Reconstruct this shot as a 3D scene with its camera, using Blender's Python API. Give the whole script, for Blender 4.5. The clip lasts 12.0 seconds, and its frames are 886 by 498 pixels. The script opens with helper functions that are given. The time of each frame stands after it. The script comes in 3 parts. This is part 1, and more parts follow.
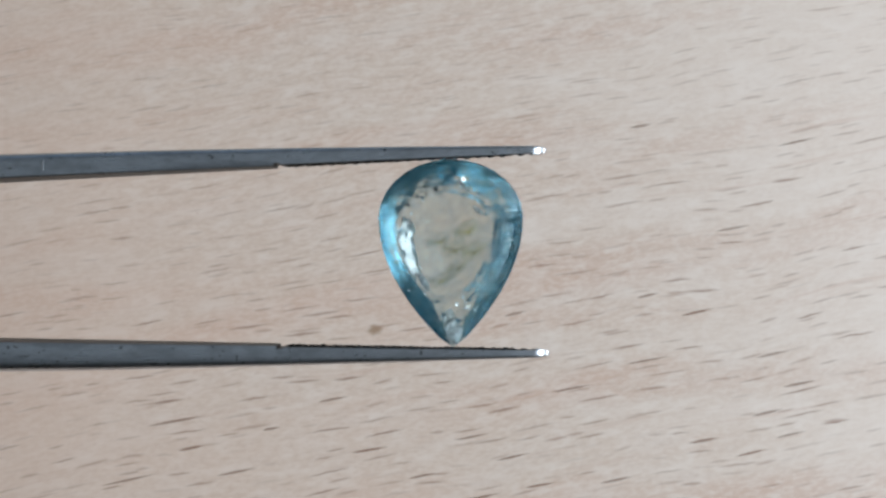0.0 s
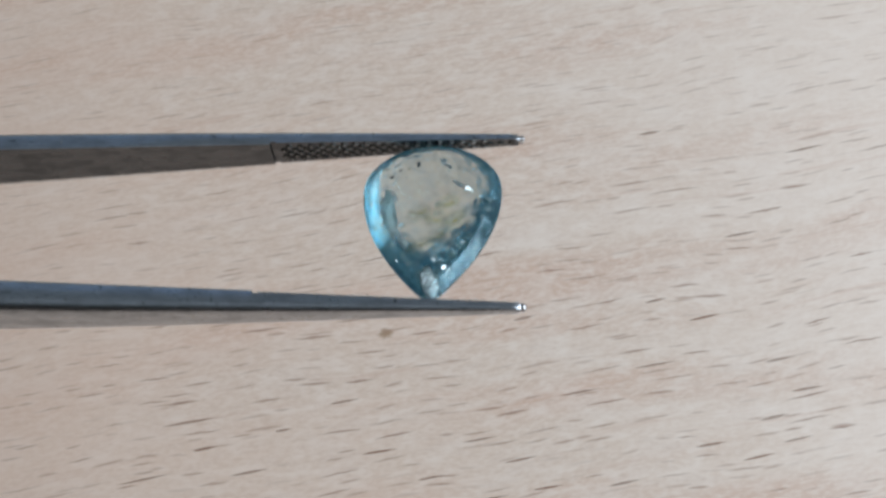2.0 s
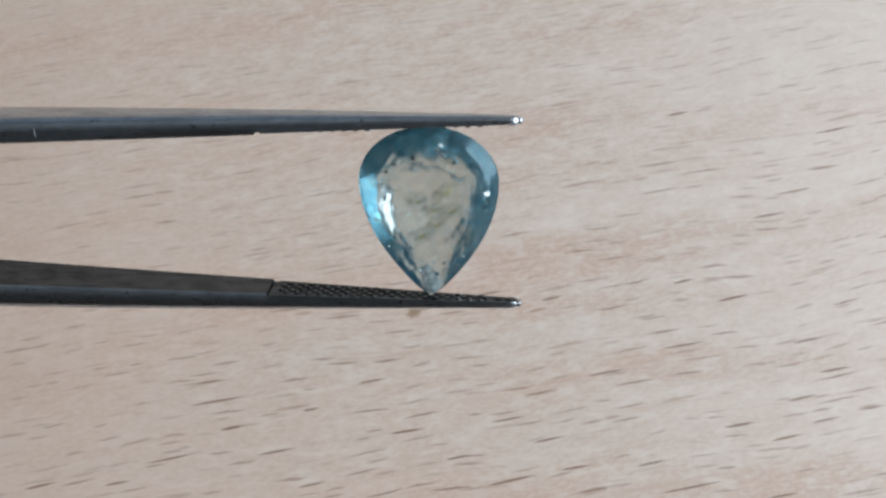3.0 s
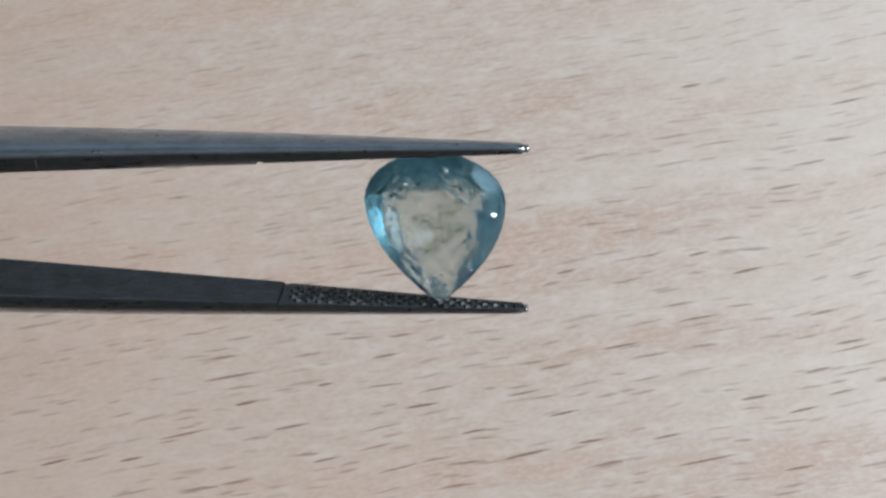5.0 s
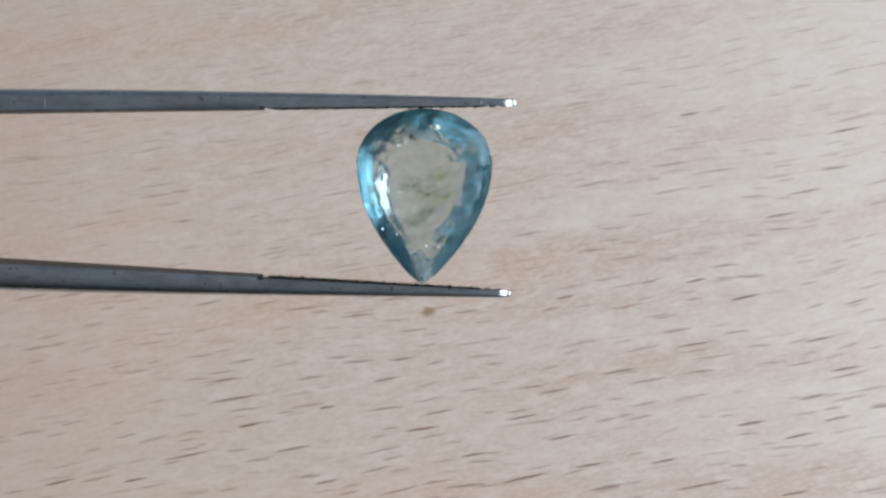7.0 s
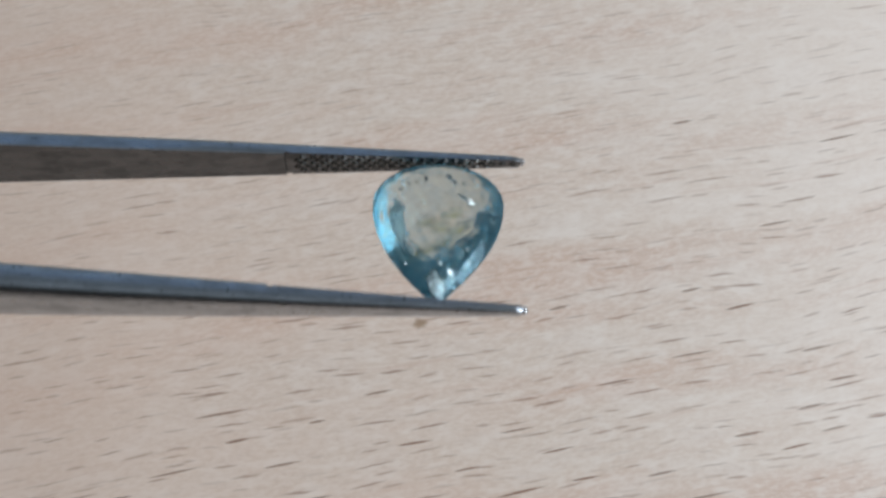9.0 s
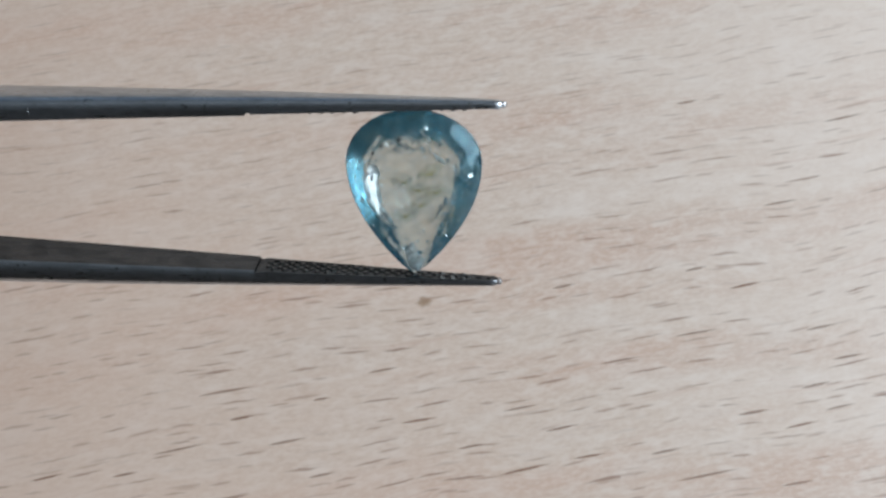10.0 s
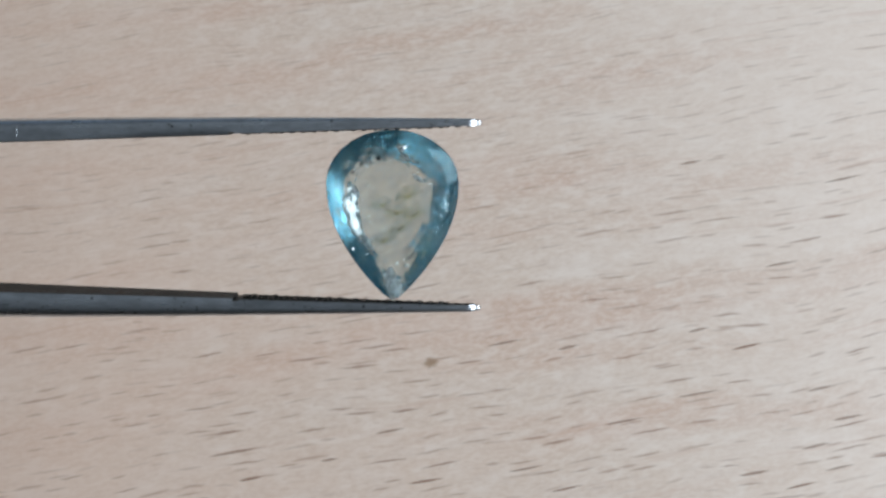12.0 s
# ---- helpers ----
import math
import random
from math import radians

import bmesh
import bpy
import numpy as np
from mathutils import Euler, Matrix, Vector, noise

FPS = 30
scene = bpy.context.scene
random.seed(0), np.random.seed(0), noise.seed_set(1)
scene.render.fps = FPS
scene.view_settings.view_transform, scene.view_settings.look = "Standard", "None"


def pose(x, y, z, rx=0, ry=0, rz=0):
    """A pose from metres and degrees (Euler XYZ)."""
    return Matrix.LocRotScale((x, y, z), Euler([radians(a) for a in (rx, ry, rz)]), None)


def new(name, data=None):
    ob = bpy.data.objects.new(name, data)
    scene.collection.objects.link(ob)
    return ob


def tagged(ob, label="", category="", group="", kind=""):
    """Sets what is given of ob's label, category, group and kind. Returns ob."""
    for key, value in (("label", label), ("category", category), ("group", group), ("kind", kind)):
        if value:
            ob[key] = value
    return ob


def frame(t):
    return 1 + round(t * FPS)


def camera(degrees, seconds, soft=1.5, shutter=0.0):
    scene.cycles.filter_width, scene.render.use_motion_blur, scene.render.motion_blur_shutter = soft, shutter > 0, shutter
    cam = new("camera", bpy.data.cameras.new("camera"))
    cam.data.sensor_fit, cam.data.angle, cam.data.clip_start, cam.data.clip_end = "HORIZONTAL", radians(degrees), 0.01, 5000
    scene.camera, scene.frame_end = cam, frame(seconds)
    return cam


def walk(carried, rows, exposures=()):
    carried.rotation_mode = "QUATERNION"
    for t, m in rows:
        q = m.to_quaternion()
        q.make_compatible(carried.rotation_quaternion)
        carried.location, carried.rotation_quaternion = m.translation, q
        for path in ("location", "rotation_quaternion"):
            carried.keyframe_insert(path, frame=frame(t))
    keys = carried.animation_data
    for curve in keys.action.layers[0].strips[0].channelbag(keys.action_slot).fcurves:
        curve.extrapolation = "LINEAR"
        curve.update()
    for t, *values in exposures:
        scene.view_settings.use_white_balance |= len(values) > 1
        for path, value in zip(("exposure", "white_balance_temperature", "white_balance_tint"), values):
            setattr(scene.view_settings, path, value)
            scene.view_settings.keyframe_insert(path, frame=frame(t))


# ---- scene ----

# ---------------------------------------------------------------- camera
cam = camera(40, 12.0, soft=2.7, shutter=0.4)
walk(cam, [
    # seconds, then metres and degrees
    (0.0, pose(0.00150, -0.02825, 0.14571, 11.725, -0.816, -0.610)),
    (0.1, pose(0.00099, -0.02850, 0.14570, 11.711, -0.847, -0.582)),
    (0.2, pose(0.00011, -0.02893, 0.14566, 11.685, -0.902, -0.533)),
    (0.3, pose(-0.00089, -0.02941, 0.14563, 11.658, -0.961, -0.477)),
    (0.4, pose(-0.00173, -0.02982, 0.14561, 11.640, -1.004, -0.428)),
    (0.5, pose(-0.00214, -0.03002, 0.14563, 11.641, -1.012, -0.401)),
    (0.6, pose(-0.00204, -0.02997, 0.14569, 11.685, -0.959, -0.396)),
    (0.7, pose(-0.00165, -0.02977, 0.14581, 11.767, -0.853, -0.400)),
    (0.8, pose(-0.00110, -0.02950, 0.14596, 11.861, -0.727, -0.408)),
    (0.9, pose(-0.00055, -0.02923, 0.14611, 11.941, -0.613, -0.415)),
    (1.0, pose(-0.00016, -0.02902, 0.14624, 11.980, -0.542, -0.415)),
    (1.1, pose(0.00024, -0.02874, 0.14642, 11.965, -0.513, -0.402)),
    (1.2, pose(0.00081, -0.02831, 0.14670, 11.914, -0.493, -0.378)),
    (1.3, pose(0.00144, -0.02786, 0.14700, 11.855, -0.472, -0.350)),
    (1.4, pose(0.00201, -0.02752, 0.14726, 11.813, -0.437, -0.323)),
    (1.5, pose(0.00241, -0.02743, 0.14742, 11.815, -0.379, -0.304)),
    (1.6, pose(0.00280, -0.02772, 0.14748, 11.909, -0.223, -0.286)),
    (1.7, pose(0.00334, -0.02834, 0.14753, 12.086, 0.041, -0.262)),
    (1.8, pose(0.00387, -0.02908, 0.14755, 12.287, 0.336, -0.235)),
    (1.9, pose(0.00425, -0.02975, 0.14755, 12.455, 0.580, -0.210)),
    (2.0, pose(0.00432, -0.03017, 0.14752, 12.532, 0.694, -0.188)),
    (2.1, pose(0.00385, -0.03038, 0.14742, 12.488, 0.640, -0.160)),
    (2.2, pose(0.00292, -0.03059, 0.14723, 12.367, 0.476, -0.117)),
    (2.3, pose(0.00180, -0.03078, 0.14701, 12.214, 0.271, -0.071)),
    (2.4, pose(0.00078, -0.03095, 0.14683, 12.077, 0.089, -0.028)),
    (2.5, pose(0.00013, -0.03110, 0.14672, 12.002, -0.002, 0.000)),
    (2.6, pose(0.00001, -0.03145, 0.14687, 12.095, 0.198, 0.021)),
    (2.7, pose(0.00010, -0.03171, 0.14704, 12.194, 0.419, 0.026)),
    (2.8, pose(0.00017, -0.03165, 0.14704, 12.172, 0.434, 0.012)),
    (3.0, pose(0.00036, -0.03144, 0.14701, 12.106, 0.460, -0.027)),
    (3.2, pose(0.00062, -0.03114, 0.14697, 12.017, 0.479, -0.076)),
    (3.4, pose(0.00092, -0.03079, 0.14693, 11.913, 0.494, -0.133)),
    (3.6, pose(0.00122, -0.03042, 0.14687, 11.801, 0.505, -0.193)),
    (3.8, pose(0.00150, -0.03008, 0.14681, 11.689, 0.514, -0.253)),
    (4.0, pose(0.00174, -0.02978, 0.14675, 11.585, 0.522, -0.308)),
    (4.2, pose(0.00192, -0.02958, 0.14668, 11.498, 0.532, -0.354)),
    (4.3, pose(0.00197, -0.02952, 0.14665, 11.462, 0.537, -0.373)),
    (4.4, pose(0.00199, -0.02949, 0.14662, 11.434, 0.543, -0.389)),
    (4.5, pose(0.00198, -0.02951, 0.14659, 11.413, 0.550, -0.400)),
    (4.6, pose(0.00168, -0.02987, 0.14650, 11.413, 0.566, -0.398)),
    (4.7, pose(0.00098, -0.03071, 0.14634, 11.440, 0.593, -0.379)),
    (4.8, pose(0.00016, -0.03172, 0.14615, 11.481, 0.630, -0.354)),
    (4.9, pose(-0.00053, -0.03259, 0.14600, 11.526, 0.670, -0.333)),
    (5.0, pose(-0.00083, -0.03304, 0.14594, 11.565, 0.710, -0.325)),
    (5.1, pose(-0.00057, -0.03304, 0.14601, 11.630, 0.788, -0.336)),
    (5.2, pose(0.00005, -0.03282, 0.14616, 11.737, 0.916, -0.361)),
    (5.3, pose(0.00080, -0.03247, 0.14636, 11.850, 1.054, -0.391)),
    (5.4, pose(0.00146, -0.03208, 0.14656, 11.932, 1.163, -0.416)),
    (5.5, pose(0.00179, -0.03174, 0.14673, 11.947, 1.202, -0.428)),
    (5.6, pose(0.00173, -0.03122, 0.14693, 11.844, 1.134, -0.424)),
    (5.7, pose(0.00145, -0.03038, 0.14723, 11.637, 0.982, -0.412)),
    (5.8, pose(0.00109, -0.02946, 0.14756, 11.394, 0.801, -0.394)),
    (5.9, pose(0.00076, -0.02866, 0.14787, 11.180, 0.643, -0.373)),
    (6.0, pose(0.00061, -0.02820, 0.14806, 11.063, 0.561, -0.351)),
    (6.1, pose(0.00070, -0.02806, 0.14821, 11.037, 0.564, -0.312)),
    (6.2, pose(0.00094, -0.02801, 0.14840, 11.047, 0.610, -0.249)),
    (6.3, pose(0.00122, -0.02805, 0.14858, 11.079, 0.673, -0.177)),
    (6.4, pose(0.00143, -0.02815, 0.14872, 11.122, 0.730, -0.112)),
    (6.5, pose(0.00146, -0.02829, 0.14879, 11.164, 0.756, -0.069)),
    (6.6, pose(0.00116, -0.02861, 0.14877, 11.231, 0.737, -0.040)),
    (6.7, pose(0.00057, -0.02917, 0.14869, 11.343, 0.693, -0.007)),
    (6.8, pose(-0.00011, -0.02981, 0.14859, 11.472, 0.640, 0.026)),
    (6.9, pose(-0.00071, -0.03037, 0.14850, 11.592, 0.596, 0.056)),
    (7.0, pose(-0.00105, -0.03069, 0.14846, 11.679, 0.580, 0.076)),
    (7.1, pose(-0.00067, -0.03040, 0.14868, 11.782, 0.694, 0.100)),
    (7.2, pose(-0.00027, -0.03008, 0.14885, 11.877, 0.791, 0.109)),
    (7.4, pose(-0.00054, -0.03032, 0.14859, 11.989, 0.707, 0.074)),
    (7.6, pose(-0.00096, -0.03069, 0.14823, 12.134, 0.587, 0.027)),
    (7.8, pose(-0.00148, -0.03114, 0.14779, 12.301, 0.439, -0.029)),
    (8.0, pose(-0.00205, -0.03164, 0.14731, 12.478, 0.275, -0.091)),
    (8.2, pose(-0.00262, -0.03213, 0.14683, 12.652, 0.105, -0.156)),
    (8.4, pose(-0.00316, -0.03257, 0.14637, 12.811, -0.062, -0.219)),
    (8.6, pose(-0.00362, -0.03292, 0.14598, 12.943, -0.214, -0.278)),
    (8.8, pose(-0.00396, -0.03313, 0.14569, 13.035, -0.343, -0.329)),
    (8.9, pose(-0.00411, -0.03257, 0.14551, 12.982, -0.637, -0.451)),
    (9.0, pose(-0.00414, -0.03199, 0.14540, 12.905, -0.902, -0.572)),
    (9.1, pose(-0.00392, -0.03217, 0.14547, 12.890, -0.842, -0.587)),
    (9.2, pose(-0.00355, -0.03253, 0.14561, 12.874, -0.703, -0.591)),
    (9.3, pose(-0.00314, -0.03298, 0.14576, 12.863, -0.533, -0.589)),
    (9.4, pose(-0.00279, -0.03340, 0.14588, 12.862, -0.379, -0.581)),
    (9.5, pose(-0.00260, -0.03371, 0.14592, 12.875, -0.290, -0.570)),
    (9.6, pose(-0.00257, -0.03407, 0.14581, 12.933, -0.252, -0.545)),
    (9.7, pose(-0.00260, -0.03460, 0.14557, 13.038, -0.223, -0.502)),
    (9.8, pose(-0.00268, -0.03515, 0.14530, 13.154, -0.205, -0.452)),
    (9.9, pose(-0.00277, -0.03553, 0.14509, 13.246, -0.201, -0.406)),
    (10.0, pose(-0.00285, -0.03558, 0.14502, 13.280, -0.212, -0.377)),
    (10.1, pose(-0.00297, -0.03509, 0.14516, 13.226, -0.257, -0.356)),
    (10.2, pose(-0.00316, -0.03410, 0.14546, 13.106, -0.339, -0.330)),
    (10.3, pose(-0.00336, -0.03291, 0.14584, 12.960, -0.439, -0.306)),
    (10.4, pose(-0.00353, -0.03179, 0.14619, 12.823, -0.538, -0.287)),
    (10.5, pose(-0.00360, -0.03101, 0.14644, 12.736, -0.615, -0.280)),
    (10.6, pose(-0.00349, -0.03030, 0.14667, 12.677, -0.710, -0.290)),
    (10.7, pose(-0.00325, -0.02934, 0.14699, 12.608, -0.852, -0.314)),
    (10.8, pose(-0.00299, -0.02834, 0.14732, 12.539, -1.007, -0.343)),
    (10.9, pose(-0.00281, -0.02748, 0.14760, 12.481, -1.141, -0.368)),
    (11.0, pose(-0.00282, -0.02698, 0.14775, 12.444, -1.222, -0.381)),
    (11.1, pose(-0.00320, -0.02680, 0.14777, 12.425, -1.266, -0.378)),
    (11.2, pose(-0.00393, -0.02674, 0.14771, 12.410, -1.307, -0.367)),
    (11.3, pose(-0.00477, -0.02675, 0.14763, 12.396, -1.336, -0.353)),
    (11.4, pose(-0.00549, -0.02676, 0.14758, 12.381, -1.347, -0.340)),
    (11.5, pose(-0.00586, -0.02672, 0.14760, 12.363, -1.330, -0.334)),
    (11.6, pose(-0.00583, -0.02656, 0.14778, 12.326, -1.246, -0.337)),
    (11.7, pose(-0.00559, -0.02630, 0.14811, 12.265, -1.092, -0.344)),
    (11.8, pose(-0.00525, -0.02600, 0.14849, 12.197, -0.914, -0.354)),
    (11.9, pose(-0.00494, -0.02574, 0.14883, 12.138, -0.757, -0.363)),
    (12.0, pose(-0.00476, -0.02560, 0.14902, 12.104, -0.669, -0.367)),
])

# ---------------------------------------------------------------- world and light
world = bpy.data.worlds.new("daylight")
scene.world = world
world.use_nodes = True
sky = world.node_tree.nodes.new("ShaderNodeTexSky")
sky.sky_type = "NISHITA"
sky.sun_disc = False
sky.dust_density = 5.0
sky.sun_elevation = radians(38)
sky.sun_rotation = radians(200)
world.node_tree.links.new(sky.outputs[0], world.node_tree.nodes["Background"].inputs[0])
world.node_tree.nodes["Background"].inputs[1].default_value = 0.1

WIN_X, WIN_Y, WIN_Z, WIN_W, WIN_H = 0.54, -0.04, 0.51, 0.95, 0.62
lamp_data = bpy.data.lights.new("window_light", "AREA")
lamp_data.shape, lamp_data.size, lamp_data.size_y = "RECTANGLE", WIN_H - 0.1, WIN_W - 0.1
lamp_data.energy = 11.4
lamp_data.color = (0.865, 0.95, 1.045)
lamp = new("window_light", lamp_data)
lamp.matrix_world = pose(WIN_X - 0.02, WIN_Y, WIN_Z, 0, 90, 0)
scene.view_settings.exposure = 0.0


# ---------------------------------------------------------------- materials
class Nodes:
    """A short way to write a node material."""

    def __init__(self, name):
        self.mat = bpy.data.materials.new(name)
        self.mat.use_nodes = True
        self.tree = self.mat.node_tree
        self.bsdf = self.tree.nodes["Principled BSDF"]
        self.out = self.tree.nodes["Material Output"]

    def add(self, kind, operation=None):
        node = self.tree.nodes.new("ShaderNode" + kind)
        if operation:
            node.operation = operation
        return node

    def link(self, a, b):
        self.tree.links.new(a, b)

    def feed(self, socket, value):
        if isinstance(value, bpy.types.NodeSocket):
            self.link(value, socket)
        else:
            socket.default_value = value

    def math(self, op, a, b=0.0, c=0.0):
        node = self.add("Math", op)
        for i, v in enumerate((a, b, c)):
            self.feed(node.inputs[i], v)
        return node.outputs[0]

    def smooth(self, value, lo, hi, to0=0.0, to1=1.0):
        node = self.add("MapRange")
        node.interpolation_type = "SMOOTHSTEP"
        for i, v in enumerate((value, lo, hi, to0, to1)):
            self.feed(node.inputs[i], v)
        return node.outputs[0]

    def mix(self, fac, a, b, blend="MIX"):
        node = self.add("Mix")
        node.data_type, node.blend_type = "RGBA", blend
        self.feed(node.inputs[0], fac)
        self.feed(node.inputs[6], (*a, 1) if isinstance(a, tuple) else a)
        self.feed(node.inputs[7], (*b, 1) if isinstance(b, tuple) else b)
        return node.outputs[2]

    def noise(self, vector, scale, detail=3.0, rough=0.5):
        node = self.add("TexNoise")
        self.link(vector, node.inputs["Vector"])
        node.inputs["Scale"].default_value = scale
        node.inputs["Detail"].default_value = detail
        node.inputs["Roughness"].default_value = rough
        return node.outputs[0]

    def coords(self, scale=(1, 1, 1), turn=0.0, shift=(0, 0, 0)):
        """Object coordinates in millimetres, turned about z, then stretched."""
        tex = self.add("TexCoord")
        a = self.add("Mapping")
        self.link(tex.outputs["Object"], a.inputs[0])
        a.inputs["Location"].default_value = shift
        a.inputs["Rotation"].default_value = (0, 0, radians(-turn))
        a.inputs["Scale"].default_value = (1000, 1000, 1000)
        b = self.add("Mapping")
        self.link(a.outputs[0], b.inputs[0])
        b.inputs["Scale"].default_value = scale
        return b.outputs[0]

    def bump(self, height, strength, distance):
        node = self.add("Bump")
        self.link(height, node.inputs["Height"])
        node.inputs["Strength"].default_value = strength
        node.inputs["Distance"].default_value = distance
        self.link(node.outputs[0], self.bsdf.inputs["Normal"])


def beech():
    """Planed and lacquered beech: pale ground, soft pink-brown bands, short dark rays along the grain."""
    n = Nodes("beech")
    grain = n.coords(turn=9.5)
    # a slow wander of the grain
    drift = n.add("TexNoise")
    n.link(grain, drift.inputs["Vector"])
    drift.inputs["Scale"].default_value = 0.035
    drift.inputs["Detail"].default_value = 1.5
    lean = n.math("MULTIPLY", n.math("SUBTRACT", drift.outputs[0], 0.5), 4.0)
    sep = n.add("SeparateXYZ")
    n.link(grain, sep.inputs[0])
    gx, gy = sep.outputs[0], n.math("ADD", sep.outputs[1], lean)

    def flat(sx, sy, ox=0.0, oy=0.0):
        c = n.add("CombineXYZ")
        n.link(n.math("MULTIPLY_ADD", gx, sx, ox), c.inputs[0])
        n.link(n.math("MULTIPLY_ADD", gy, sy, oy), c.inputs[1])
        return c.outputs[0]

    def rays(sx, sy, ox, length, width, seldom):
        """Dashes: one in each cell of a stretched net, each with its own length and strength."""
        at = flat(sx, sy, ox, ox * 0.7)
        v = n.add("TexVoronoi")
        v.voronoi_dimensions, v.feature = "2D", "F1"
        n.link(at, v.inputs["Vector"])
        v.inputs["Scale"].default_value = 1.0
        v.inputs["Randomness"].default_value = 0.85
        off = n.add("VectorMath", "SUBTRACT")
        n.link(at, off.inputs[0])
        n.link(v.outputs["Position"], off.inputs[1])
        s = n.add("SeparateXYZ")
        n.link(off.outputs[0], s.inputs[0])
        rnd = n.add("SeparateColor")
        n.link(v.outputs["Color"], rnd.inputs[0])
        wobble = n.math("MULTIPLY", n.math("SUBTRACT", n.noise(flat(0.7, 1.2), 1.0, 2), 0.5), 0.30)
        dx = n.math("DIVIDE", n.math("DIVIDE", s.outputs[0], sx), n.math("MULTIPLY_ADD", rnd.outputs[0], length * 0.5, length * 0.6))
        dy = n.math("DIVIDE", n.math("ADD", n.math("DIVIDE", s.outputs[1], sy), wobble), n.math("MULTIPLY_ADD", rnd.outputs[1], width * 0.5, width * 0.8))
        d = n.math("ADD", n.math("MULTIPLY", dx, dx), n.math("MULTIPLY", dy, dy))
        body = n.smooth(d, 2.0, -0.3)
        return n.math("MULTIPLY", body, n.smooth(rnd.outputs[2], seldom, 1.0, 0.0, 1.0))

    bands = n.noise(flat(0.012, 0.11), 1.0, 3, 0.55)
    patches = n.noise(flat(0.10, 0.22, 7, 3), 1.0, 4, 0.6)
    flakes = n.noise(flat(0.30, 0.80, 1, 5), 1.0, 2.5, 0.55)
    fibre = n.noise(flat(0.5, 6.0), 1.0, 3, 0.6)
    specks = n.noise(flat(1.0, 2.1, 3, 8), 1.0, 3, 0.6)
    colour = n.mix(n.smooth(bands, 0.45, 0.65), (0.585, 0.468, 0.378), (0.545, 0.395, 0.308))
    colour = n.mix(n.smooth(patches, 0.45, 0.75, 0.0, 0.6), colour, (0.64, 0.55, 0.475))
    colour = n.mix(n.smooth(flakes, 0.46, 0.74, 0.0, 0.68), colour, (0.695, 0.61, 0.53))
    colour = n.mix(n.smooth(flakes, 0.48, 0.28, 0.0, 0.45), colour, (0.52, 0.41, 0.335))
    colour = n.mix(n.smooth(fibre, 0.35, 0.7, 0.0, 0.14), colour, (0.50, 0.36, 0.275))
    colour = n.mix(n.smooth(specks, 0.42, 0.66, 0.0, 0.55), colour, (0.655, 0.56, 0.48))
    colour = n.mix(n.smooth(specks, 0.44, 0.28, 0.0, 0.50), colour, (0.50, 0.375, 0.295))
    # sheen painted into the colour: redder away from the window
    sheen_fade = n.math("ADD", n.math("MULTIPLY_ADD", gx, -0.012, 0.40), n.math("MULTIPLY_ADD", gy, -0.003, 0.0))
    sheen_fade = n.math("ADD", sheen_fade, n.math("MULTIPLY", n.math("SUBTRACT", bands, 0.5), 1.2))
    colour = n.mix(n.smooth(sheen_fade, 0.15, 1.15, 0.0, 0.45), colour, (0.62, 0.43, 0.325))
    # and paler and greyer towards the window, where the sheen would lie
    colour = n.mix(n.smooth(sheen_fade, 0.42, -0.45, 0.0, 0.5), colour, (0.73, 0.64, 0.56))
    long_line = n.math("MULTIPLY", n.smooth(n.noise(flat(0.03, 1.1, 4, 9), 1.0, 2), 0.60, 0.75), 0.28)
    colour = n.mix(long_line, colour, (0.47, 0.285, 0.205))
    big = rays(0.125, 0.40, 3.3, 2.25, 0.135, 0.22)
    mid = rays(0.15, 0.44, 11.9, 1.7, 0.125, 0.15)
    fine = rays(0.20, 0.60, 27.1, 1.3, 0.14, 0.35)
    # the rays stand out more on one side of the board
    plain_side = n.smooth(n.math("ADD", gy, n.math("MULTIPLY", n.math("SUBTRACT", bands, 0.5), 40)), 34.0, -22.0, 0.46, 1.15)
    big, mid, fine = (n.math("MULTIPLY", r, plain_side) for r in (big, mid, fine))
    colour = n.mix(n.math("MULTIPLY", big, 0.74), colour, (0.25, 0.155, 0.11))
    colour = n.mix(n.math("MULTIPLY", mid, 0.62), colour, (0.27, 0.17, 0.12))
    colour = n.mix(n.math("MULTIPLY", fine, 0.56), colour, (0.30, 0.195, 0.145))
    # one small brown pin knot with a pale edge
    knot = n.coords(shift=(4.4, 7.9, 0), scale=(0.75, 1.1, 0))
    length = n.add("VectorMath", "LENGTH")
    n.link(knot, length.inputs[0])
    edge = n.math("ADD", length.outputs["Value"], n.math("MULTIPLY", n.math("SUBTRACT", n.noise(knot, 1.6, 3), 0.5), 0.9))
    colour = n.mix(n.smooth(edge, 0.95, 0.25, 0.0, 0.75), colour, (0.24, 0.145, 0.075))
    n.link(colour, n.bsdf.inputs["Base Color"])
    n.feed(n.bsdf.inputs["Roughness"], n.smooth(patches, 0.3, 0.8, 0.38, 0.52))
    n.bsdf.inputs["Specular IOR Level"].default_value = 0.5
    n.bump(n.math("SUBTRACT", n.math("MULTIPLY", fibre, 0.25), big), 0.25, 0.00005)
    return n.mat


